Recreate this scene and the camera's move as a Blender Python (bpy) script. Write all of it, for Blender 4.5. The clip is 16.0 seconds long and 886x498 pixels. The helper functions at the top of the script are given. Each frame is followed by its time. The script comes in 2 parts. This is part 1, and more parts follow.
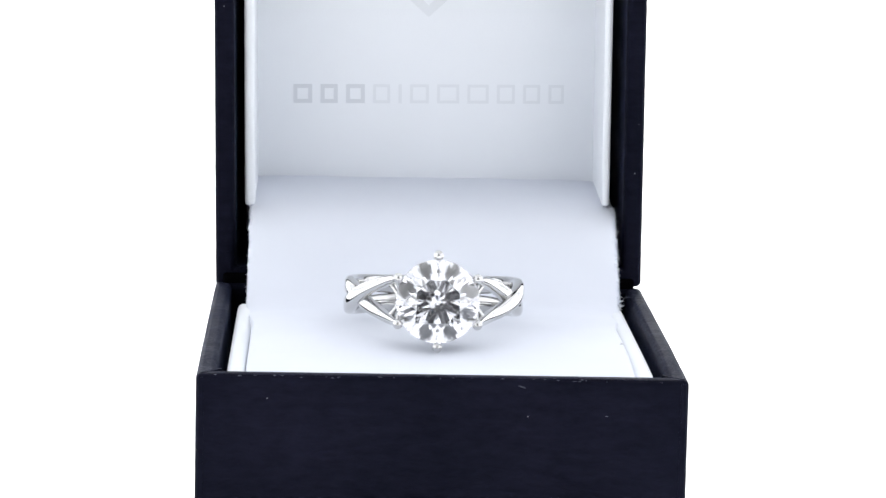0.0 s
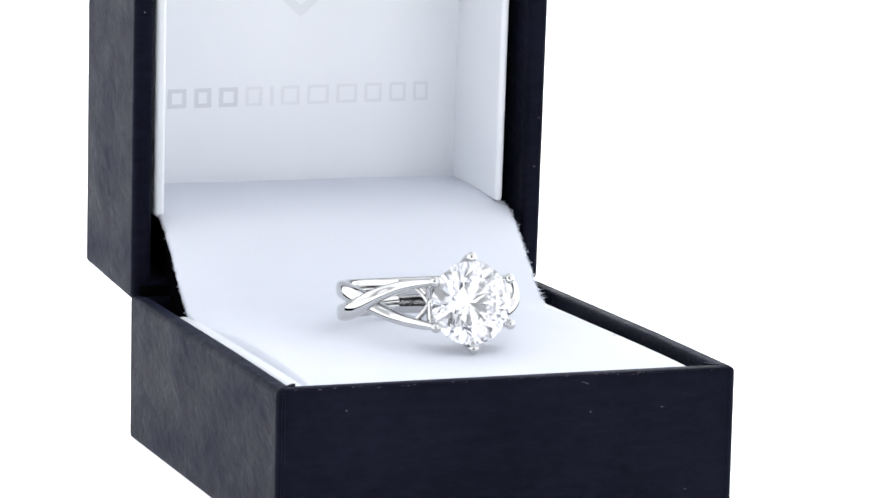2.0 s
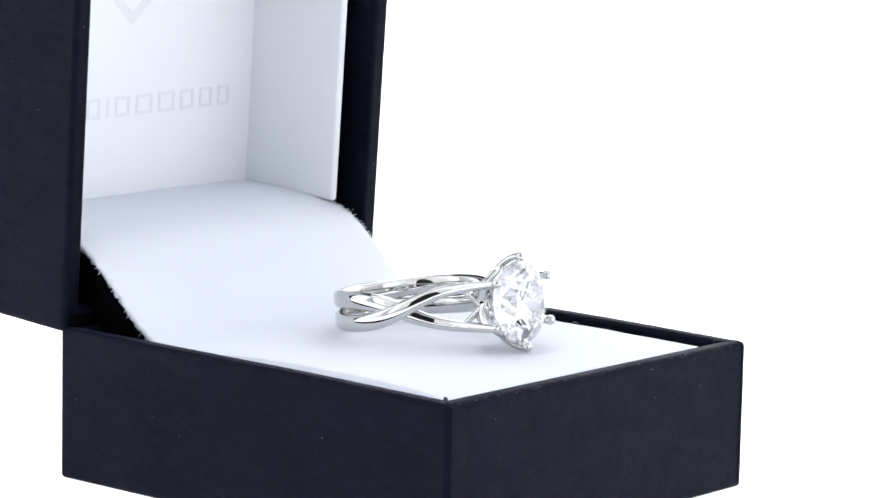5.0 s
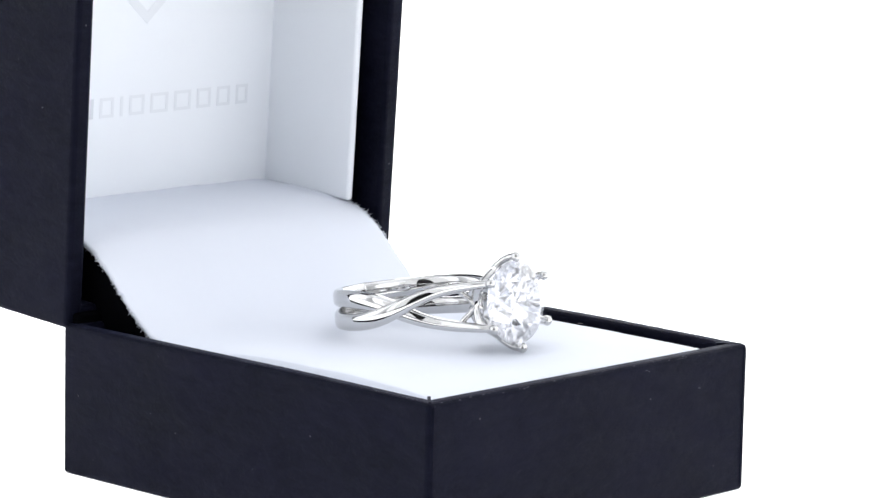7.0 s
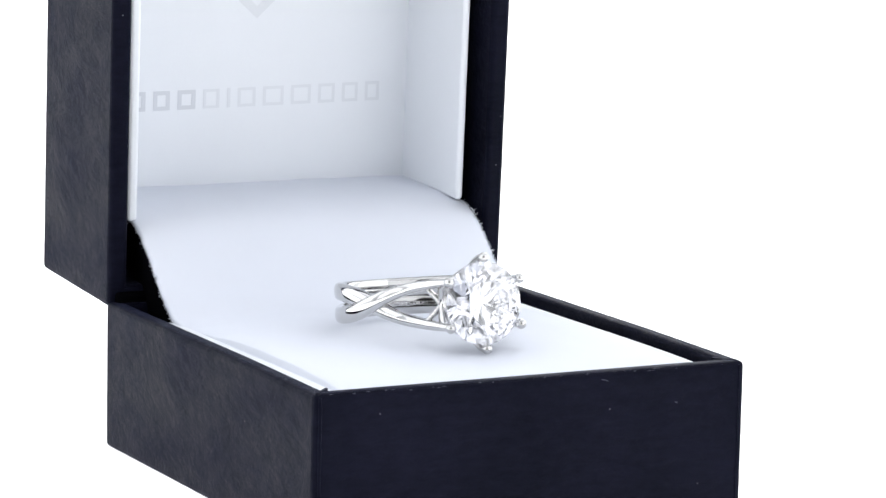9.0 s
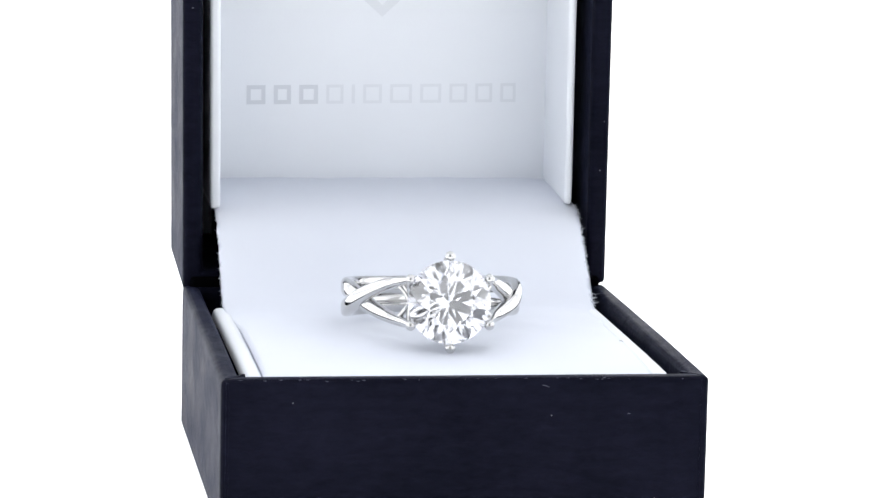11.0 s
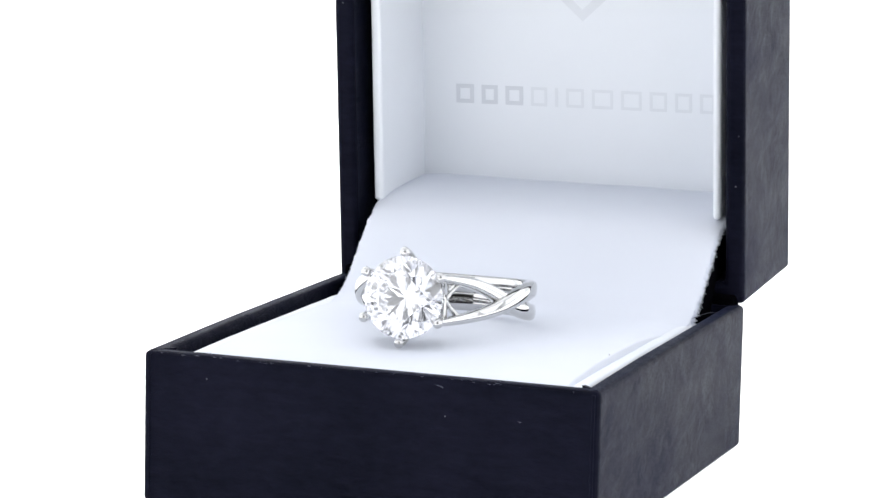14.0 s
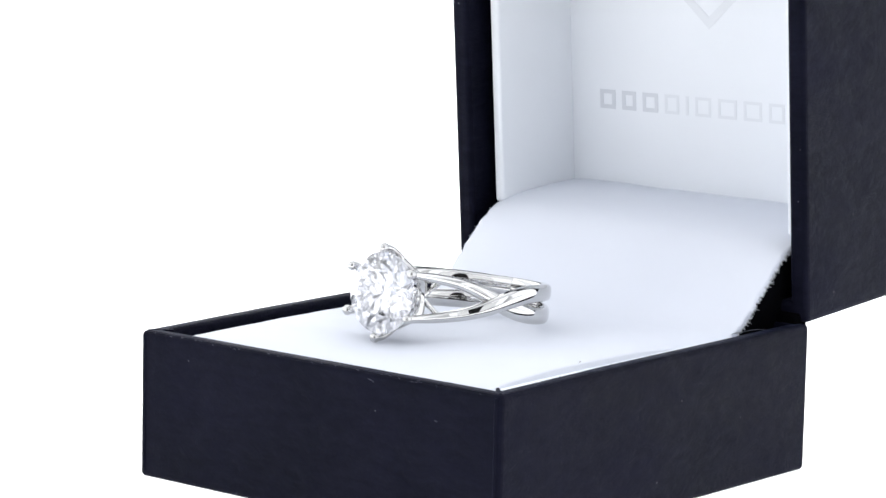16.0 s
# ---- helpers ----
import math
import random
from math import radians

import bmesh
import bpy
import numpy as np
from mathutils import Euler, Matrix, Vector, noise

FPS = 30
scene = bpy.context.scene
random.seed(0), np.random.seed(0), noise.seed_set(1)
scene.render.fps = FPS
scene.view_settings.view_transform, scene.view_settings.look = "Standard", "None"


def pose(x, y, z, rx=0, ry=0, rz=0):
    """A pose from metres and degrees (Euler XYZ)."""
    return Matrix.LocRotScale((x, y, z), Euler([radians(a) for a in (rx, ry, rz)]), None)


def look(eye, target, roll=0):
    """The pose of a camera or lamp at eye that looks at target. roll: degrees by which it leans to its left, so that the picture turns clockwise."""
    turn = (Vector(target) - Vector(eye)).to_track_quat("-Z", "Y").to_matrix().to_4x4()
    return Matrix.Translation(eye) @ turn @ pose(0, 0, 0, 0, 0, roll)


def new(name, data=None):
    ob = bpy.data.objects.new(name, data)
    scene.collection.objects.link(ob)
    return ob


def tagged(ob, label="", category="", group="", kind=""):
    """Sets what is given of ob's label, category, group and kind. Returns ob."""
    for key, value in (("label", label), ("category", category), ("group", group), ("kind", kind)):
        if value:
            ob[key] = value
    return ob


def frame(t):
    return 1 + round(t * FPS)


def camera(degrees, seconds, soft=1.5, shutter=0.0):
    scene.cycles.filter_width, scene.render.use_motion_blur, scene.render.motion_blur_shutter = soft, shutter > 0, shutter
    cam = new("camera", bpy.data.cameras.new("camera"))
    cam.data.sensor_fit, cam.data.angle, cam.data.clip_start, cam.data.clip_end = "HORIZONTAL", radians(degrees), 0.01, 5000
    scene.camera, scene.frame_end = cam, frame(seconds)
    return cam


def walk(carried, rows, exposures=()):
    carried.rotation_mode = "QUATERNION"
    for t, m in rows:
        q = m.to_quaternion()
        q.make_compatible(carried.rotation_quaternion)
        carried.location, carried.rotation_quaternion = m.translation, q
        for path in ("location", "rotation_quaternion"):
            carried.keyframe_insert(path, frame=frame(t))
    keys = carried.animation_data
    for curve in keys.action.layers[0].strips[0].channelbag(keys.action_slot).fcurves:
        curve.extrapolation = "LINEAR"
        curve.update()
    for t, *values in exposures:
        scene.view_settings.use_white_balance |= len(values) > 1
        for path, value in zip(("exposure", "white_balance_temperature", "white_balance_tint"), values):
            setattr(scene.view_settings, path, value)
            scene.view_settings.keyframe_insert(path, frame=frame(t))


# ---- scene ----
EYE = Vector((0.0, -0.3493, 0.0799))
PITCH, YAW = 0.1538, -0.0084
AHEAD = Vector((math.sin(YAW) * math.cos(PITCH), math.cos(YAW) * math.cos(PITCH), -math.sin(PITCH)))
cam = camera(15.42, 16.0)
STAND = look(EYE, EYE + AHEAD, 1.25)
walk(cam, [(0.0, STAND), (16.0, STAND)])

# the turning of the box about the upright axis at the origin: seconds, degrees
TURNS = [(0.0, 2.5), (0.5, 7.24), (1.0, 11.96), (1.5, 16.68), (2.0, 21.4), (2.5, 26.15), (3.0, 30.95),
         (3.5, 35.82), (4.0, 40.7), (4.5, 45.5), (5.0, 50.3), (5.5, 54.9), (5.85, 57.2), (6.3, 54.06), (6.5, 52.16),
         (7.0, 47.42), (7.5, 42.55), (8.0, 37.7), (8.5, 32.98), (9.0, 28.24), (9.5, 23.5), (10.0, 18.75),
         (10.5, 14.0), (11.0, 9.25), (11.5, 4.44), (12.0, -0.36), (12.5, -5.2), (13.0, -10.06), (13.5, -14.88),
         (14.0, -19.72), (14.5, -24.57), (15.0, -29.42), (15.5, -34.26), (16.0, -39.1)]

# ---- light: a white tent, kept dim on the camera's side by an added black wall ----
world = bpy.data.worlds.new("studio")
scene.world = world
world.use_nodes = True
world.node_tree.nodes["Background"].inputs["Color"].default_value = (0.9, 0.95, 1.0, 1)
world.node_tree.nodes["Background"].inputs["Strength"].default_value = 0.05


def softbox(name, eye, target, w, h, watts, colour):
    lamp = bpy.data.lights.new(name, "AREA")
    lamp.shape, lamp.size, lamp.size_y, lamp.energy, lamp.color = "RECTANGLE", w, h, watts, colour
    ob = new(name, lamp)
    ob.matrix_world = look(eye, target)
    return ob


COOL = (0.95, 0.97, 1.0)
# softboxes out of view, their layout assumed for the even white light
softbox("softbox_top", (0.0, 0.05, 0.60), (0, 0.051, 0), 0.80, 0.66, 0.62, COOL)
softbox("softbox_side", (-0.60, 0.06, 0.30), (0, 0.06, 0.05), 0.60, 0.52, 0.85, COOL)
softbox("softbox_side", (0.60, 0.06, 0.30), (0, 0.06, 0.05), 0.60, 0.52, 0.85, COOL)
# two tall unseen panels, added to light lid and stone; dark camera gap between
softbox("softbox_front", (-0.40, -0.55, 0.35), (0, 0, 0.03), 0.60, 0.74, 2.26, COOL)
softbox("softbox_front", (0.40, -0.55, 0.35), (0, 0, 0.03), 0.60, 0.74, 2.26, COOL)
scene.view_settings.exposure = -0.2
scene.cycles.max_bounces, scene.cycles.transmission_bounces, scene.cycles.glossy_bounces = 24, 24, 16


# ---- materials ----
def material(name, colour, rough=0.5, metal=0.0, **extra):
    m = bpy.data.materials.new(name)
    m.use_nodes = True
    b = m.node_tree.nodes["Principled BSDF"]
    b.inputs["Base Color"].default_value = (*colour, 1)
    b.inputs["Roughness"].default_value = rough
    b.inputs["Metallic"].default_value = metal
    for key, value in extra.items():
        b.inputs[key.replace("_", " ")].default_value = value
    return m


def node(m, kind, **inputs):
    n = m.node_tree.nodes.new(kind)
    for key, value in inputs.items():
        n.inputs[key.replace("_", " ")].default_value = value
    return n


def wire(m, a, out, b, inp):
    m.node_tree.links.new(a.outputs[out], b.inputs[inp])


def stretched(m, sx, sy, sz):
    co = node(m, "ShaderNodeTexCoord")
    mp = node(m, "ShaderNodeMapping")
    mp.inputs["Scale"].default_value = (sx, sy, sz)
    wire(m, co, "Object", mp, "Vector")
    return mp


def paper_material():
    """Near-black navy bookbinding paper, fibrous, with scuffs and pale specks."""
    m = material("black_paper", (0.010, 0.010, 0.016), 0.55)
    m.node_tree.nodes["Principled BSDF"].inputs["Specular IOR Level"].default_value = 0.055
    m.node_tree.nodes["Principled BSDF"].inputs["Sheen Weight"].default_value = 0.075
    m.node_tree.nodes["Principled BSDF"].inputs["Sheen Roughness"].default_value = 0.3
    m.node_tree.nodes["Principled BSDF"].inputs["Sheen Tint"].default_value = (0.42, 0.52, 1.0, 1)
    m.node_tree.nodes["Principled BSDF"].inputs["Specular Tint"].default_value = (0.6, 0.72, 1.0, 1)
    b = m.node_tree.nodes["Principled BSDF"]
    grain_at = stretched(m, 330, 330, 1300)
    grain = node(m, "ShaderNodeTexNoise", Scale=1.0, Detail=6.0, Roughness=0.7)
    wire(m, grain_at, "Vector", grain, "Vector")
    fibre_at = stretched(m, 420, 420, 1000)
    fibre = node(m, "ShaderNodeTexNoise", Scale=1.0, Detail=5.0, Roughness=0.75, Distortion=0.6)
    wire(m, fibre_at, "Vector", fibre, "Vector")
    weave = node(m, "ShaderNodeMath")
    weave.operation = "ADD"
    wire(m, grain, "Fac", weave, 0)
    wire(m, fibre, "Fac", weave, 1)
    cloud_at = stretched(m, 70, 70, 90)
    cloud = node(m, "ShaderNodeTexNoise", Scale=1.0, Detail=4.0)
    wire(m, cloud_at, "Vector", cloud, "Vector")
    speck_at = stretched(m, 330, 330, 330)
    speck = node(m, "ShaderNodeTexVoronoi", Scale=1.0)
    wire(m, speck_at, "Vector", speck, "Vector")
    dots = node(m, "ShaderNodeValToRGB")
    dots.color_ramp.elements[0].position, dots.color_ramp.elements[0].color = 0.018, (1, 1, 1, 1)
    dots.color_ramp.elements[1].position, dots.color_ramp.elements[1].color = 0.034, (0, 0, 0, 1)
    wire(m, speck, "Distance", dots, "Fac")
    tone = node(m, "ShaderNodeValToRGB")
    tone.color_ramp.elements[0].position, tone.color_ramp.elements[0].color = 0.38, (0.0012, 0.0013, 0.0044, 1)
    tone.color_ramp.elements[1].position, tone.color_ramp.elements[1].color = 0.66, (0.0070, 0.0070, 0.0150, 1)
    add = node(m, "ShaderNodeMath")
    add.operation = "MULTIPLY_ADD"
    add.inputs[1].default_value = 0.3
    wire(m, weave, "Value", add, 0)
    half = node(m, "ShaderNodeMath")
    half.operation = "MULTIPLY"
    half.inputs[1].default_value = 0.4
    wire(m, cloud, "Fac", half, 0)
    wire(m, half, "Value", add, 2)
    wire(m, add, "Value", tone, "Fac")
    mix = node(m, "ShaderNodeMix")
    mix.data_type = "RGBA"
    wire(m, dots, "Color", mix, "Factor")
    wire(m, tone, "Color", mix, "A")
    mix.inputs["B"].default_value = (0.12, 0.12, 0.14, 1)
    wire(m, mix, "Result", b, "Base Color")
    bump = node(m, "ShaderNodeBump", Strength=0.5, Distance=0.0002)
    wire(m, weave, "Value", bump, "Height")
    # soft crinkles of the paper over the board
    crinkle_at = stretched(m, 190, 190, 340)
    crinkle = node(m, "ShaderNodeTexNoise", Scale=1.0, Detail=6.0, Roughness=0.62, Distortion=0.2)
    wire(m, crinkle_at, "Vector", crinkle, "Vector")
    dents = node(m, "ShaderNodeBump", Strength=0.55, Distance=0.0004)
    wire(m, crinkle, "Fac", dents, "Height")
    wire(m, bump, "Normal", dents, "Normal")
    wire(m, dents, "Normal", b, "Normal")
    both = node(m, "ShaderNodeMath")
    both.operation = "MULTIPLY"
    wire(m, cloud, "Fac", both, 0)
    wire(m, crinkle, "Fac", both, 1)
    gloss = node(m, "ShaderNodeMapRange", From_Min=0.1, From_Max=0.42, To_Min=0.46, To_Max=0.68)
    wire(m, both, "Value", gloss, "Value")
    wire(m, gloss, "Result", b, "Roughness")
    return m


def cloth_material(name, colour, scale, depth):
    """White napped cloth or leatherette with a fine uneven surface."""
    m = material(name, colour, 0.92)
    b = m.node_tree.nodes["Principled BSDF"]
    b.inputs["Specular IOR Level"].default_value = 0.2
    at = stretched(m, scale, scale, scale)
    fine = node(m, "ShaderNodeTexNoise", Scale=1.0, Detail=5.0, Roughness=0.65)
    wire(m, at, "Vector", fine, "Vector")
    wide_at = stretched(m, 60, 60, 60)
    wide = node(m, "ShaderNodeTexNoise", Scale=1.0, Detail=3.0)
    wire(m, wide_at, "Vector", wide, "Vector")
    tone = node(m, "ShaderNodeMix")
    tone.data_type = "RGBA"
    tone.inputs["A"].default_value = (*[c * 0.965 for c in colour], 1)
    tone.inputs["B"].default_value = (*[min(1, c * 1.03) for c in colour], 1)
    wire(m, wide, "Fac", tone, "Factor")
    wire(m, tone, "Result", b, "Base Color")
    bump = node(m, "ShaderNodeBump", Strength=0.35, Distance=depth)
    wire(m, fine, "Fac", bump, "Height")
    wire(m, bump, "Normal", b, "Normal")
    return m


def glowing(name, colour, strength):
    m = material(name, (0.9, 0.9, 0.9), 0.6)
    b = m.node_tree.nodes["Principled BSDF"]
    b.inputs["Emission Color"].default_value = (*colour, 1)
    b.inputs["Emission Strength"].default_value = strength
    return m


PAPER = paper_material()
VELVET = cloth_material("white_velour", (0.75, 0.78, 0.855), 5200, 0.00006)
LINING = cloth_material("white_leatherette", (0.825, 0.85, 0.89), 2600, 0.00004)
# near-black, so the shade of the hinge gap is in the colour
HINGE_BLACK = material("hinge_gap_black", (0.0018, 0.0018, 0.0025), 0.95, Specular_IOR_Level=0.0)
FOIL_DARK = material("grey_foil", (0.66, 0.685, 0.73), 0.5)
FOIL_PALE = material("pale_grey_foil", (0.745, 0.77, 0.81), 0.5)
THREAD = material("brown_thread", (0.3, 0.27, 0.26), 0.8)
SCUFF_AND_SHEEN = material("scuffed_and_sheen_paper", (0.075, 0.08, 0.11), 0.6)
METAL = material("polished_platinum", (0.57, 0.568, 0.565), 0.025, 1.0)
STONE = material("diamond", (0.86, 0.87, 0.92), 0.0, 0.0, IOR=2.417, Transmission_Weight=1.0)
# plain white sweep; its glow is added to keep the background blown out
SWEEP = glowing("white_sweep_added_glow", (1.0, 1.0, 1.0), 1.1)
# near-black colour stands in for the dimness on the camera's side
UNSEEN_BLACK = material("unseen_black_board", (0.008, 0.008, 0.009), 0.8)
PALE = material("white_tent_cloth", (0.85, 0.86, 0.88), 0.9)


# ---- mesh helpers ----
def finish(name, bm, mat, parent=None, smooth=False, label=""):
    me = bpy.data.meshes.new(name)
    bmesh.ops.recalc_face_normals(bm, faces=bm.faces)
    for f in bm.faces:
        f.smooth = smooth
    bm.to_mesh(me)
    bm.free()
    me.materials.append(mat)
    ob = new(name, me)
    if parent:
        ob.parent = parent
    if label:
        ob["label"] = label
    return ob


def part(name, bm, mat, parent, label="", smooth=False):
    return finish(name, bm, mat, parent, smooth, label)


def add_box(bm, x0, x1, y0, y1, z0, z1, bevel=0.0, segs=3):
    made = bmesh.ops.create_cube(bm, size=1.0)["verts"]
    for v in made:
        v.co = Vector(((x0 + x1) / 2 + v.co.x * (x1 - x0), (y0 + y1) / 2 + v.co.y * (y1 - y0), (z0 + z1) / 2 + v.co.z * (z1 - z0)))
    if bevel:
        edges = list({e for v in made for e in v.link_edges})
        bmesh.ops.bevel(bm, geom=edges, offset=bevel, segments=segs, profile=0.5, affect="EDGES")
    return bm


def boxed(*a, **k):
    return add_box(bmesh.new(), *a, **k)


def spline(pts, n):
    """Catmull-Rom through the points, n samples a span."""
    pts = [Vector(p) for p in pts]
    p = [2 * pts[0] - pts[1]] + pts + [2 * pts[-1] - pts[-2]]
    out = []
    for i in range(1, len(p) - 2):
        for k in range(n):
            t = k / n
            a, b, c, d = p[i - 1], p[i], p[i + 1], p[i + 2]
            out.append(0.5 * (2 * b + (c - a) * t + (2 * a - 5 * b + 4 * c - d) * t * t + (3 * b - a - 3 * c + d) * t ** 3))
    return out + [pts[-1]]


def tube(bm, path, sizes, across=None, sides=14, power=2.0):
    """A closed tube along the path; sizes gives (half width, half depth) at each point, across the direction of the width."""
    rings = []
    n = len(path)
    for i, p in enumerate(path):
        t = (path[min(i + 1, n - 1)] - path[max(i - 1, 0)]).normalized()
        side = across[i] if across else Vector((0, 0, 1))
        side = (side - t * side.dot(t)).normalized()
        out = t.cross(side)
        w, d = sizes[i]
        ring = []
        for k in range(sides):
            a = 2 * math.pi * k / sides
            c, s = math.cos(a), math.sin(a)
            c = math.copysign(abs(c) ** (2 / power), c)
            s = math.copysign(abs(s) ** (2 / power), s)
            ring.append(bm.verts.new(p + side * (w * c) + out * (d * s)))
        rings.append(ring)
    for a, b in zip(rings, rings[1:]):
        for k in range(sides):
            bm.faces.new((a[k], a[(k + 1) % sides], b[(k + 1) % sides], b[k]))
    bm.faces.new(rings[0])
    bm.faces.new(rings[-1])
    return bm


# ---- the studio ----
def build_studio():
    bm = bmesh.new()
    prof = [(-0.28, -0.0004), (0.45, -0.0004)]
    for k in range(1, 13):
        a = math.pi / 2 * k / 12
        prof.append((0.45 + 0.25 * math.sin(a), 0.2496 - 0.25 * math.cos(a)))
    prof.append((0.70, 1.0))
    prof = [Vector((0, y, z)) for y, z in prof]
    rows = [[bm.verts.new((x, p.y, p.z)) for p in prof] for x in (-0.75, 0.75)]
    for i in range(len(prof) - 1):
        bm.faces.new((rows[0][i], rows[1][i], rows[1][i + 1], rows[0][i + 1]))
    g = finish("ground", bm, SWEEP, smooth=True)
    tagged(g, "seamless white sweep under and behind the box, with added glow", "backdrop", kind="structure")
    for name, b, mat, label in (
            ("wall_left", (-0.77, -0.755, -0.92, 0.72, 0, 1.0), PALE, "plain white cloth side of the light tent"),
            ("wall_right", (0.755, 0.77, -0.92, 0.72, 0, 1.0), PALE, "plain white cloth side of the light tent"),
            # out of view: black wall and slab added for dark reflections in the ring
            ("wall_front", (-0.75, 0.75, -0.92, -0.895, 0, 1.0), UNSEEN_BLACK, "unseen near-black wall added for the dim open side of the studio"),
            ("floor", (-0.75, 0.75, -0.895, -0.2805, -0.03, -0.0008), UNSEEN_BLACK, "unseen near-black slab added to darken reflections in stone and metal"),
            ("ceiling", (-0.77, 0.77, -0.92, 0.72, 1.0, 1.02), PALE, "plain white cloth top of the light tent")):
        tagged(finish(name, boxed(*b), mat), label, "wall", kind="structure")


# ---- the ring box (millimetres here, metres in the mesh) ----
MM = 0.001
XL, XR, YF, YB, ZT = -28.6, 21.85, -21.42, 33.8, 15.85


def mm_box(x0, x1, y0, y1, z0, z1, bevel=0.0, segs=3):
    return boxed(x0 * MM, x1 * MM, y0 * MM, y1 * MM, z0 * MM, z1 * MM, bevel * MM, segs)


def tray(x0, x1, y0, y1, z0, z1, wall, floor, bevel):
    """An open box: four walls and a floor in one rounded shell."""
    bm = mm_box(x0, x1, y0, y1, z0, z1)
    top = max(bm.faces, key=lambda f: f.calc_center_median().z)
    bmesh.ops.inset_region(bm, faces=[top], thickness=wall * MM)
    moved = bmesh.ops.extrude_discrete_faces(bm, faces=[top])["faces"][0]
    bmesh.ops.translate(bm, verts=moved.verts, vec=(0, 0, -(z1 - z0 - floor) * MM))
    bmesh.ops.bevel(bm, geom=[e for e in bm.edges if e.is_manifold and e.calc_face_angle() > 1.0], offset=bevel * MM, segments=3, profile=0.5, affect="EDGES")
    return bm


FLAP_L, FLAP_R = -24.6, 18.4      # edges of the velour
PROFILE = [(-19.0, 15.2), (-17.5, 15.7), (-14, 16.2), (-8, 16.55), (0, 16.6), (8, 16.5), (14, 16.2), (19, 15.9), (22.5, 15.85), (24.6, 16.3),
           (27.2, 18.7), (30.4, 21.9), (33, 24.1), (35.2, 25.3), (39, 26.1), (44, 26.6), (51, 26.9)]


def cushion_edges(y):
    """Left and right edge of the velour: narrower between the side linings of the base."""
    f = min(1.0, max(0.0, (y - 8.0) / 13))
    f = f * f * (3 - 2 * f)
    return -23.62 + f * (FLAP_L + 23.62), 16.84 + f * (FLAP_R - 16.84)


def cushion_height(x, y):
    """Height of the padded cloth over the base, rising at the back into the lid."""
    ys = [p[0] for p in PROFILE]
    z = sum(float(np.interp(y + d, ys, [p[1] for p in PROFILE])) for d in (-1.4, -0.7, 0, 0.7, 1.4)) / 5
    lo, hi = cushion_edges(y)
    edge = max(0.0, min(x - lo, hi - x))
    soft = 1 - min(1.0, max(0.0, (y - 19) / 6))
    z -= soft * (0.16 * math.exp(-edge / 0.8) + 0.55 * math.exp(-edge / 7) + 0.18 * math.exp(-edge / 3.5)) + (1 - soft) * 0.3 * math.exp(-edge / 1.2)
    return z + 0.10 * noise.noise(Vector((x * 0.14, y * 0.16, 3.1))) + 0.03 * noise.noise(Vector((x * 0.6, y * 0.6, 7.7)))


def rim_rise(y):
    """The rim of the base climbs a little from the front to the hinge."""
    return float(np.interp(y, (YF, -2.0, YB), (0.0, 0.28, 0.42)))


def ragged_fold(x, sx):
    """The overlap of the covering paper at a front corner, with a torn edge."""
    bm = bmesh.new()
    rows = []
    for z in np.linspace(0.4, ZT - 0.35, 46):
        torn = x + sx * (0.85 + 0.10 * noise.noise(Vector((x, z * 1.1, 0))) + 0.07 * noise.noise(Vector((x, z * 4.1, 3))))
        ring = [(x + sx * 0.5, YF + 0.15), (x + sx * 0.5, YF - 0.07), (torn - sx * 0.06, YF - 0.09), (torn, YF - 0.03), (torn, YF + 0.15)]
        rows.append([bm.verts.new((a * MM, b * MM, z * MM)) for a, b in ring])
    for p, q in zip(rows, rows[1:]):
        for k in range(5):
            bm.faces.new((p[k], p[(k + 1) % 5], q[(k + 1) % 5], q[k]))
    bm.faces.new(rows[0])
    bm.faces.new(rows[-1])
    return bm


def rim_wear_and_sheen(seed):
    """Small raised pale flakes along the front edge and the side rims: rubbed paper and painted grazing sheen."""
    rnd = random.Random(seed)
    bm = bmesh.new()
    for k in range(700):
        if k % 28 == 0:
            x, y = rnd.uniform(XL + 0.6, XR - 0.6), YF + rnd.choice((0.10, 0.16, 0.24, 0.4))
            z = ZT - 0.55 + math.sqrt(max(0.0, 0.3025 - (YF + 0.55 - y) ** 2))
            along, across, size = Vector((1, 0, rnd.uniform(-0.05, 0.05))), Vector((0, 0.6, 0.8)), rnd.uniform(0.12, 0.6)
        else:
            y = YF + 0.8 + 26 * rnd.random() ** 2
            x = rnd.choice((XL + rnd.uniform(0.5, 1.5), XR - rnd.uniform(0.5, 1.5)))
            z = ZT + rim_rise(y)
            along, across, size = Vector((1, rnd.uniform(-0.7, 0.7), 0)).normalized(), Vector((0, 1, 0)), rnd.uniform(0.12, 0.55)
        wide = rnd.uniform(0.02, 0.05)
        lift = Vector((0, 0, 0.014))
        p = Vector((x, y, z))
        low = [bm.verts.new((p + along * a * size * 0.5 + across * b * wide - lift) * MM) for a, b in ((-1, 0), (0, -1), (1, 0), (0, 1))]
        top = bm.verts.new((p + lift) * MM)
        for i in range(4):
            bm.faces.new((low[i], low[(i + 1) % 4], top))
        bm.faces.new(low[::-1])
    return bm


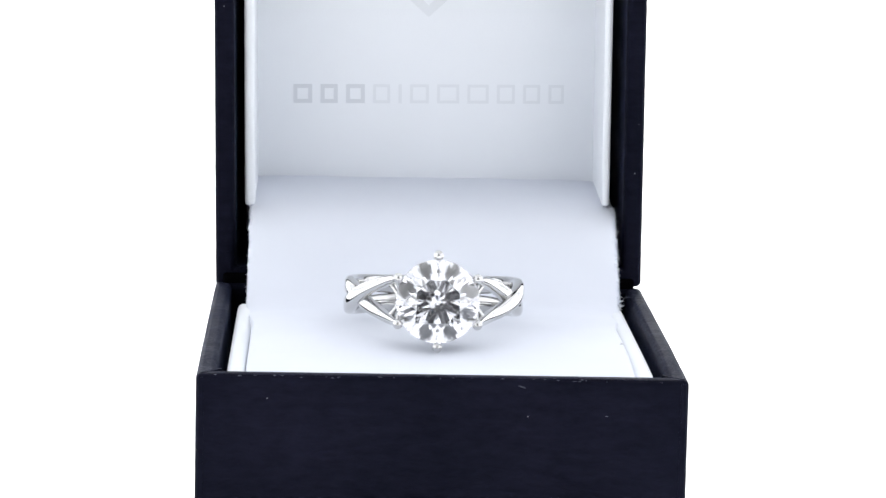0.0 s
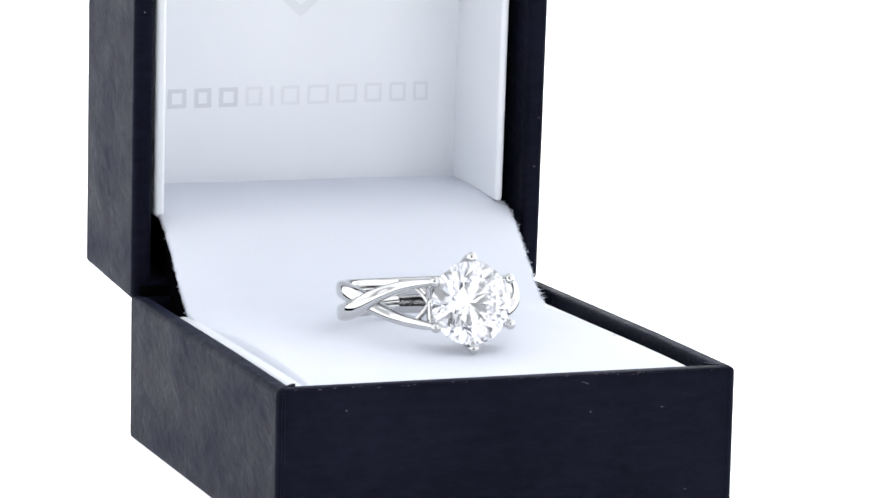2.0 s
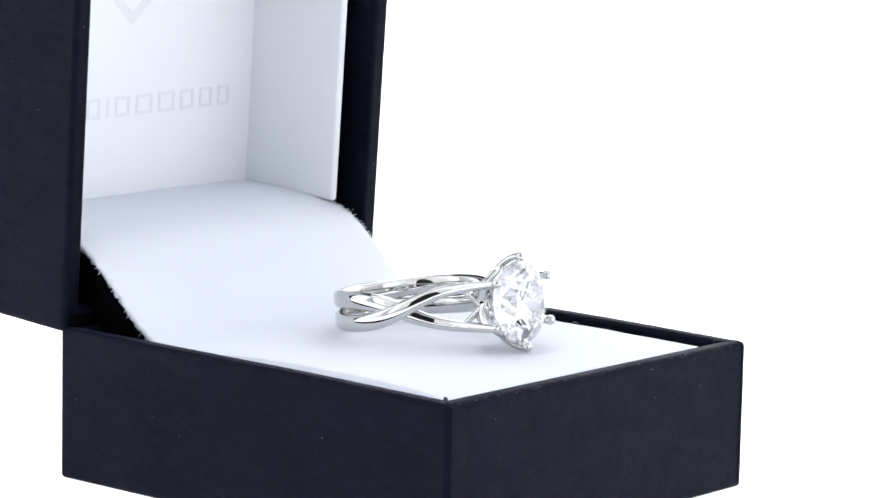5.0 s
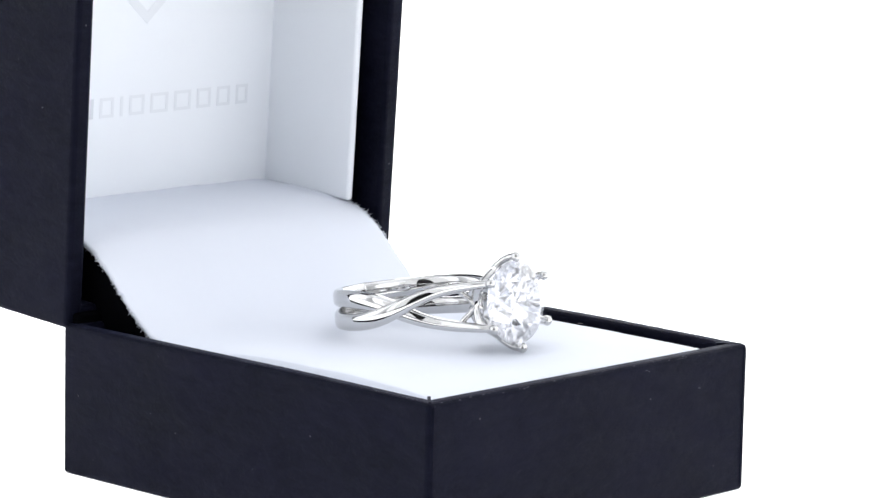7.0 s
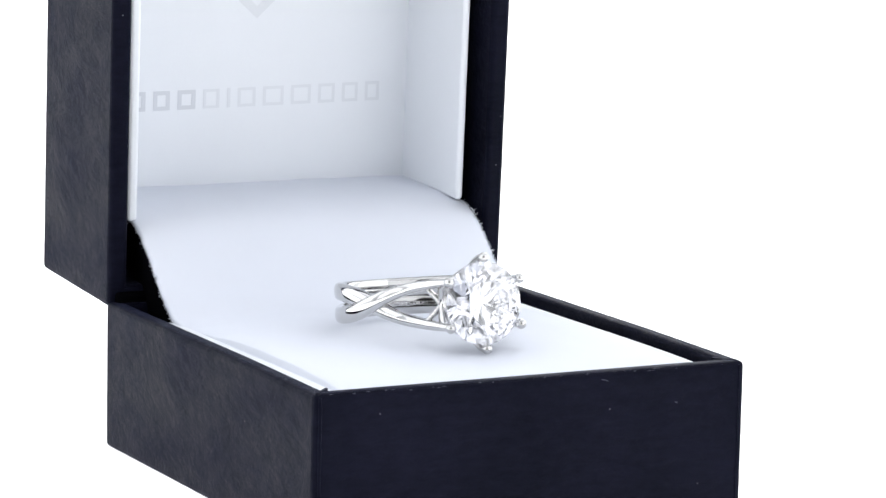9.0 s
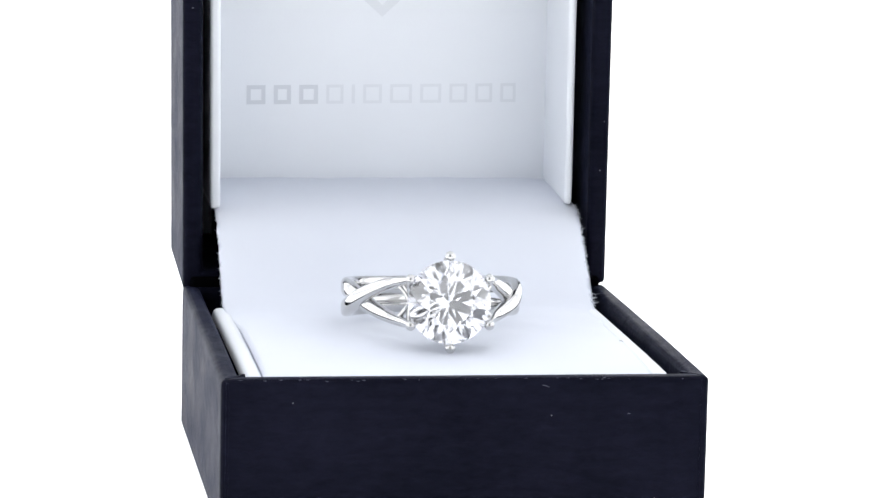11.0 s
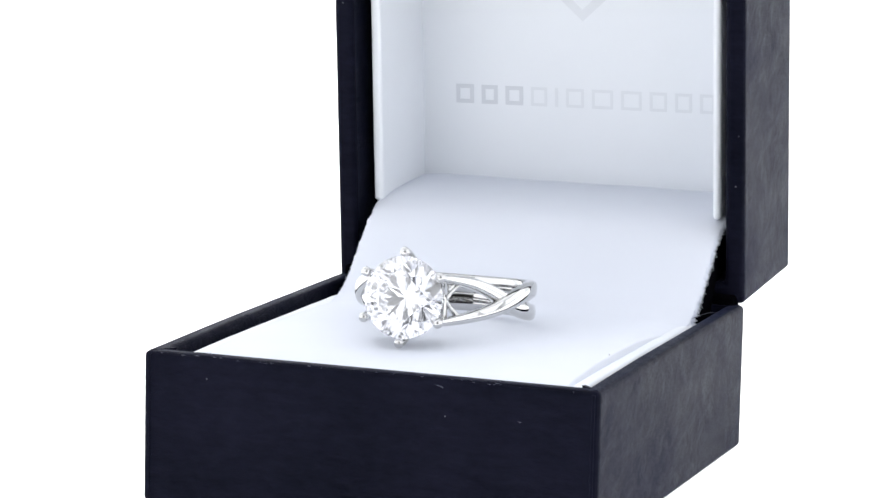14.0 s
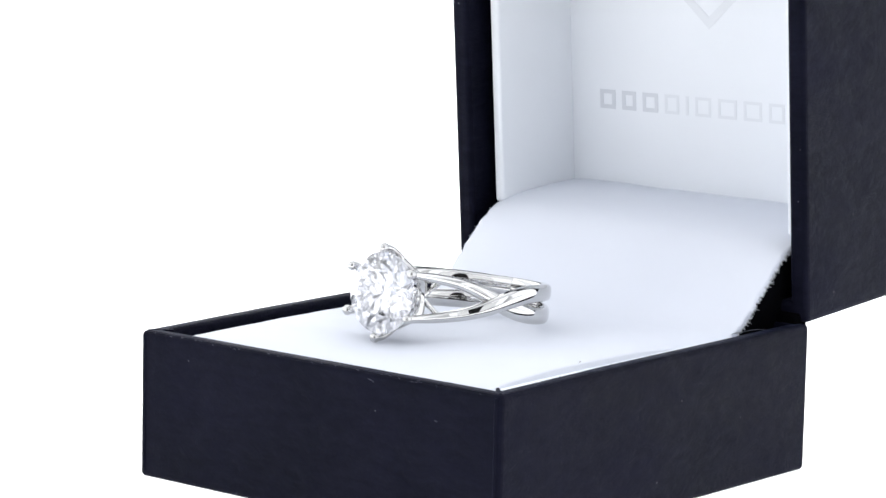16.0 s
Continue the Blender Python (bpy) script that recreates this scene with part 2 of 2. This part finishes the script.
def fraying(side, seed):
    """Short torn fibres along a cut edge of the velour."""
    rnd = random.Random(seed)
    bm = bmesh.new()
    x0 = FLAP_L if side < 0 else FLAP_R
    for k in range(1500):
        y = rnd.uniform(23.5, 37.0)
        root = Vector((x0 - side * 0.25, y, cushion_height(x0, y) - rnd.uniform(0.0, 0.45)))
        way = Vector((side * rnd.uniform(0.3, 1.0), rnd.uniform(-0.7, 0.7), rnd.uniform(-0.8, 0.5))).normalized()
        size = rnd.uniform(0.12, 0.42 if side < 0 else 0.7) * (1.5 if rnd.random() < 0.12 else 1)
        bend = Vector((0, rnd.uniform(-0.3, 0.3), rnd.uniform(-0.4, 0.1)))
        path = [root, root + way * size * 0.5 + bend * size * 0.15, root + way * size + bend * size * 0.5]
        thick = rnd.uniform(0.02, 0.055)
        tube(bm, [p * MM for p in path], [(thick * MM, thick * MM), (thick * 0.8 * MM, thick * 0.8 * MM), (0.012 * MM, 0.012 * MM)],
             [Vector((0.2, 0.3, 1))] * 3, 4)
    return bm


def build_box():
    box = new("ring_box")
    tagged(box, "open black paper-covered ring box lined with white velour", "box")
    bm = tray(XL, XR, YF, YB, -0.4, ZT, 2.8, 2.0, 0.55)
    bmesh.ops.bisect_plane(bm, geom=bm.verts[:] + bm.edges[:] + bm.faces[:], plane_co=(0, -2 * MM, 0), plane_no=(0, 1, 0))
    for v in bm.verts:
        if v.co.z > 8 * MM:
            v.co.z += rim_rise(v.co.y / MM) * MM
    base = part("base", bm, PAPER, box, "dark navy-black paper base")
    for x, sx in ((XL, 1), (XR, -1)):
        part("paper_fold", ragged_fold(x, sx), PAPER, base)
    for x, y, sx, sy in ((XL, YF, 1, 1), (XR, YF, -1, 1)):
        # the mitred turn-in of the paper at the corners of the rim
        bm = bmesh.new()
        ring = [(0.65, 0.45), (0.45, 0.65), (2.4, 2.65), (2.65, 2.4)]
        top = [bm.verts.new(((x + sx * a) * MM, (y + sy * b) * MM, (ZT + 0.06 + rim_rise(y + sy * b)) * MM)) for a, b in ring]
        low = [bm.verts.new((v.co.x, v.co.y, (ZT - 0.3) * MM)) for v in top]
        bm.faces.new(top)
        bm.faces.new(low)
        for i in range(4):
            bm.faces.new((top[i], top[(i + 1) % 4], low[(i + 1) % 4], low[i]))
        part("paper_fold", bm, PAPER, base)
    # the flakes also paint the sheen that grazing light gives the rims
    tagged(part("scuff", rim_wear_and_sheen(5), SCUFF_AND_SHEEN, base, "pale rubbed paper and painted sheen along the rim"), kind="stuff")
    for x0, half, up in ((-24.72, 0.96, 0.42), (17.88, 0.98, 0.5)):
        path = spline([Vector((x0, y, z + up)) * MM for y, z in ((-18.5, 13.7), (-10, 13.85), (0, 13.9), (10, 13.9), (18, 13.9), (24.5, 13.8), (27, 12.9))], 6)
        bm = tube(bmesh.new(), path, [(0.95 * MM, half * MM)] * len(path), [Vector((0, 0, 1))] * len(path), 20, 3.0)
        part("side_lining", bm, LINING, base, "white folded side lining", smooth=True)
    # lid, hinged at the back of the base and leaning a little forward; its space starts at the hinge
    bm = tray(XL + 0.05, XR, 0, 54.4, 0, 20.9, 3.3, 2.0, 0.55)
    bmesh.ops.rotate(bm, verts=bm.verts, cent=(0, 0, 0), matrix=Matrix.Rotation(radians(90), 3, "X"))
    bmesh.ops.translate(bm, verts=bm.verts, vec=(0, 20.9 * MM, 0))
    lid = part("lid", bm, PAPER, box, "dark navy-black paper lid, standing open")
    lid.matrix_basis = pose(0, 33.3 * MM, 16.05 * MM, 3.9, -0.8, 0)
    part("back_panel", mm_box(-25.4, 19.0, 17.3, 18.85, 2.8, 51.6, 0.4), LINING, lid, "white padded inside of the lid")
    for x0, x1 in ((-25.15, -23.9), (17.2, 18.15)):
        part("side_lining", mm_box(x0, x1, 3.0, 17.9, 9.1, 51.5, 0.45, 4), LINING, lid, "white folded side lining")
    # cushion, one cloth with the flap that covers the hinge
    bm = bmesh.new()
    us = np.concatenate([[0, 0.008], np.linspace(0.024, 0.976, 62), [0.992, 1]])
    ys = np.concatenate([np.linspace(-18.6, 20, 50), np.linspace(20.6, 50.3, 60)])
    grid = []
    for y in ys:
        ragged = 1 if 23 < y < 38 else 0.3
        row = []
        lo, hi = cushion_edges(y)
        for i, x in enumerate(lo + us * (hi - lo)):
            dx = ragged * 0.36 * noise.noise(Vector((y * 2.6, 5.0 if i < 2 else 9.0, 0))) if i in (0, 1, len(us) - 2, len(us) - 1) else 0
            row.append(bm.verts.new(((x + dx) * MM, y * MM, cushion_height(x, y) * MM)))
        grid.append(row)
    for a, b in zip(grid, grid[1:]):
        for k in range(len(us) - 1):
            bm.faces.new((a[k], a[k + 1], b[k + 1], b[k]))
    rim = [e for e in bm.edges if e.is_boundary]
    down = bmesh.ops.extrude_edge_only(bm, edges=rim)["geom"]
    for v in [g for g in down if isinstance(g, bmesh.types.BMVert)]:
        v.co.z -= (0.25 if v.co.y > 23 * MM else 1.5) * MM
    cushion = part("cushion", bm, VELVET, box, "white velour ring cushion", smooth=True)
    for side in (-1, 1):
        tagged(part("fraying", fraying(side, 11 + side), VELVET, cushion, "frayed white cut edge"), kind="stuff")
    # black filler under the flap, added to paint the shade in the hinge gap
    bm = bmesh.new()
    prof = [(y, cushion_height(FLAP_L + 0.5, y) - 0.5) for y in np.linspace(23.0, 45, 30)]
    prof += [(45, 19.5), (36.5, 19.4), (33.4, 13.5), (30.5, 8.0), (23.0, 8.0)]
    ends = [[bm.verts.new((x * MM, y * MM, z * MM)) for y, z in prof] for x in (FLAP_L + 0.3, FLAP_R - 0.1)]
    for k in range(len(prof)):
        j = (k + 1) % len(prof)
        bm.faces.new((ends[0][k], ends[0][j], ends[1][j], ends[1][k]))
    bm.faces.new(ends[0])
    bm.faces.new(ends[1])
    part("gap_filler", bm, HINGE_BLACK, box, "black filler added for the shade under the flap")
    part("hinge_spine", mm_box(XL + 0.9, XR - 0.9, 32.4, 34.6, 12.0, 17.4, 0.4), HINGE_BLACK, box, "black paper hinge spine")
    # stray threads and a scuff in the paper
    for name, pts, t, mat, label in (
            ("loose_fibre", [(16.35, -1.3, 15.7), (16.5, -1.5, 15.95), (16.62, -1.75, 15.98), (16.72, -2.05, 15.9)], 0.025, THREAD, "short brown-grey loose thread"),
            ("paper_edge", [(18.5, 23.2, 16.0), (19.2, 26.0, 16.18), (19.7, 27.1, 16.2), (20.6, 27.1, 16.2), (21.5, 26.7, 16.15)], 0.035, SCUFF_AND_SHEEN, "pale cut edge of the turned-in paper"),
            ("scuff", [(4.3, -21.42, 15.06), (4.7, -21.43, 15.0), (5.05, -21.42, 14.85)], 0.025, SCUFF_AND_SHEEN, "pale scuff in the paper"),
            ("scuff", [(13.3, -21.42, 12.05), (13.6, -21.43, 12.0)], 0.03, SCUFF_AND_SHEEN, "pale scuff in the paper")):
        path = spline([Vector(p) * MM for p in pts], 6)
        part(name, tube(bmesh.new(), path, [(t * MM, t * MM)] * len(path), [Vector((0.3, 0.2, 1))] * len(path), 6), mat, box, label, smooth=True)
    # the foil mark inside the lid: plain shapes
    widths = [2.3, 2.1, 2.3, 2.1, 0.4, 2.3, 2.7, 2.6, 2.2, 2.1, 1.9]
    gap = (33.1 - sum(widths)) / 10
    x = -19.6
    for k, w in enumerate(widths):
        bold = k < 3
        mat = FOIL_DARK if bold else FOIL_PALE
        t = 0.5 if bold else 0.36
        bm = bmesh.new()
        y0, y1, z0, z1 = 17.24, 17.35, 19.0, 21.35
        if w < 1:
            bars = [(x, x + w, z0, z1)]
        else:
            bars = [(x, x + t, z0, z1), (x + w - t, x + w, z0, z1), (x + t, x + w - t, z0, z0 + t), (x + t, x + w - t, z1 - t, z1)]
        for a in bars:
            add_box(bm, a[0] * MM, a[1] * MM, y0 * MM, y1 * MM, a[2] * MM, a[3] * MM)
        part("foil_bar", bm, mat, lid)
        x += w + gap
    bm = bmesh.new()
    c, tall, wide = Vector((-3.15, 17.25, 33.95)), 4.3, 4.7
    outer = [Vector((0, 0, -tall)), Vector((wide, 0, 0)), Vector((0, 0, tall)), Vector((-wide, 0, 0))]
    for a, b in zip(outer, outer[1:] + outer[:1]):
        q = [bm.verts.new((c + p) * MM) for p in (a, b, b * 0.66, a * 0.66)]
        f = bm.faces.new(q)
        for v in [v for v in bmesh.ops.extrude_face_region(bm, geom=[f])["geom"] if isinstance(v, bmesh.types.BMVert)]:
            v.co.y += 0.1 * MM
    part("foil_emblem", bm, FOIL_PALE, lid, "pale grey foil lozenge")
    return box


# ---- the ring ----
HEAD = 13.6          # from the ring's centre to the stone's girdle
STONE_R = 4.4


def brilliant(radius):
    """A round brilliant cut: table, stars, kites, upper halves, girdle, lower halves, mains."""
    R = radius
    ct, pt = math.tan(radians(34.5)), math.tan(radians(40.55))
    g = 0.015 * R
    rt, rs, rl = 0.56 * R, 0.785 * R, 0.29 * R
    bm = bmesh.new()
    c8 = math.cos(math.pi / 8)

    def at(r, k, z):
        a = math.pi / 2 + (k + 1) * math.pi / 8
        return bm.verts.new((r * math.cos(a), r * math.sin(a), z))

    table = [at(rt, 2 * k, g + (R - rt) * ct) for k in range(8)]
    star = [at(rs, 2 * k + 1, g + (R - rs * c8) * ct) for k in range(8)]
    low = [at(rl, 2 * k + 1, -g - (R - rl * c8) * pt) for k in range(8)]
    culet = bm.verts.new((0, 0, -g - R * pt * 0.995))
    fine = 4
    up = [at(R, k / fine, g) for k in range(16 * fine)]
    dn = [at(R, k / fine, -g) for k in range(16 * fine)]
    n = len(up)
    bm.faces.new(table)
    for k in range(8):
        j = (k + 1) % 8
        bm.faces.new((table[k], star[k], table[j]))
        a, b, c = 2 * k * fine, (2 * k + 1) * fine, (2 * k + 2) * fine
        bm.faces.new((table[k], star[k - 1], up[a], star[k]))
        bm.faces.new((culet, low[k], dn[a], low[k - 1]))
        for lo, hi in ((a, b), (b, c)):
            for i in range(lo, hi):
                bm.faces.new((star[k], up[i % n], up[(i + 1) % n]))
                bm.faces.new((low[k], dn[(i + 1) % n], dn[i % n]))
    for i in range(n):
        bm.faces.new((up[i], up[(i + 1) % n], dn[(i + 1) % n], dn[i]))
    return bm


def build_ring():
    """Local axes: x across, -y towards the stone, z along the finger; the origin is the ring's centre."""
    ring = new("engagement_ring")
    tagged(ring, "polished platinum ring with a six-claw round diamond, on white cushion", "ring")
    # stone: its table faces -y
    bm = brilliant(STONE_R * MM)
    bmesh.ops.rotate(bm, verts=bm.verts, cent=(0, 0, 0), matrix=Matrix.Rotation(radians(90), 3, "X"))
    bmesh.ops.translate(bm, verts=bm.verts, vec=(0, -HEAD * MM, 0))
    part("diamond", bm, STONE, ring, "clear round brilliant-cut diamond")
    # two crossing strands on each side, running out into the side claws
    for sx in (1, -1):
        for sz in (1, -1):
            over = (sx < 0) == (sz > 0)
            # across, towards the stone, along the finger, half width, half depth
            pts = [(4.12, 13.9, 2.38, 0.36, 0.36), (4.32, 12.7, 2.32, 0.42, 0.42), (4.65, 11.1, 2.18, 0.52, 0.50), (5.2, 9.3, 1.98, 0.58, 0.57)]
            for deg, w, hw, hd in ((38, 1.68, 0.64, 0.62), (50, 1.12, 0.74, 0.66), (62, 0.16, 0.90, 0.68), (76, -0.78, 1.0, 0.7), (92, -1.2, 1.0, 0.7),
                                   (110, -1.3, 0.9, 0.7), (128, -1.2, 0.95, 0.68), (150, -0.98, 1.08, 0.62), (182, -0.92, 1.1, 0.6)):
                lift = math.exp(-((deg - 60) / 15) ** 2) * (0.42 if over else -0.38)
                r = 9.3 + lift
                pts.append((r * math.sin(radians(deg)), r * math.cos(radians(deg)), w, hw, hd))
            path = spline([Vector((sx * p[0], -p[1], sz * p[2])) * MM for p in pts], 8)
            f = np.linspace(0, len(pts) - 1, len(path))
            sizes = [(float(np.interp(i, range(len(pts)), [p[3] for p in pts])) * MM,
                      float(np.interp(i, range(len(pts)), [p[4] for p in pts])) * MM) for i in f]
            for _ in range(60):
                path = path[:1] + [p * 0.5 + (a + b) * 0.25 for a, p, b in zip(path, path[1:], path[2:])] + path[-1:]
                sizes = sizes[:1] + [tuple(p[k] * 0.5 + (a[k] + b[k]) * 0.25 for k in (0, 1)) for a, p, b in zip(sizes, sizes[1:], sizes[2:])] + sizes[-1:]
            bm = tube(bmesh.new(), path, sizes, [Vector((0, 0, 1))] * len(path), 28, 2.8)
            part("strand", bm, METAL, ring, smooth=True)
    # claws with round tips
    for k in range(6):
        a = math.pi / 2 + k * math.pi / 3
        u = Vector((math.cos(a), 0, math.sin(a)))
        tip = u * 4.83 + Vector((0, -HEAD - 0.45, 0))
        bm = bmesh.new()
        back = [(4.83, 0.35), (4.74, -0.6), (4.28, -1.7), (3.5, -2.9), (2.5, -4.1), (1.7, -5.0)]
        path = spline([(u * r + Vector((0, -HEAD - d, 0))) * MM for r, d in back], 6)
        tube(bm, path, [(0.42 * MM, 0.40 * MM)] * len(path), [u.cross(Vector((0, 1, 0)))] * len(path), 14)
        ball = bmesh.ops.create_uvsphere(bm, u_segments=20, v_segments=12, radius=0.55 * MM)["verts"]
        bmesh.ops.translate(bm, verts=ball, vec=tip * MM)
        part("claw", bm, METAL, ring, smooth=True)
    # the rails under the stone, scalloped between the claws
    for r, d, t, w in ((3.7, -1.95, 0.26, 0.5), (1.75, -4.6, 0.42, 0.42)):
        bm = bmesh.new()
        loop = [Vector((r * math.cos(a), -HEAD - d + 0.25 * math.cos(6 * (a - math.pi / 2)), r * math.sin(a))) * MM for a in np.linspace(0, 2 * math.pi, 73)]
        tube(bm, loop, [(w * MM, t * MM)] * len(loop), [Vector((0, 1, 0))] * len(loop), 10)
        part("gallery_rail", bm, METAL, ring, smooth=True)
    # on each side a plate between the two side claws, and struts from the lower rail out to the strands
    for sx in (1, -1):
        path = spline([Vector((sx * x, -HEAD - d, z)) * MM for x, d, z in
                       ((4.22, -1.0, -2.25), (4.0, -1.75, -1.5), (3.85, -2.1, 0.0), (4.0, -1.75, 1.5), (4.22, -1.0, 2.25))], 8)
        bm = tube(bmesh.new(), path, [(0.52 * MM, 0.3 * MM)] * len(path), [Vector((0, 1, 0))] * len(path), 16, 3.0)
        part("gallery_plate", bm, METAL, ring, smooth=True)
        for sz in (1, -1):
            path = spline([Vector((sx * x, -y, sz * z)) * MM for x, y, z in ((5.0, 9.9, 1.9), (4.5, 10.3, 1.3), (4.05, 10.8, 0.7), (3.8, 11.4, 0.1))], 8)
            bm = tube(bmesh.new(), path, [(0.3 * MM, 0.42 * MM)] * len(path), [Vector((0, 0, 1))] * len(path), 14, 2.4)
            part("gallery_strut", bm, METAL, ring, smooth=True)
    return ring


build_studio()
ring_box = build_box()
ring = build_ring()
RING_AT = pose(-0.00372, 0.00335, 0.02000, -7.4, 0, 0)


def motions():
    """The box and the ring in it turn to and fro on the upright axis."""
    walk(ring_box, [(t, pose(0, 0, 0, 0, 0, a)) for t, a in TURNS])
    walk(ring, [(t, pose(0, 0, 0, 0, 0, a) @ RING_AT) for t, a in TURNS])


motions()
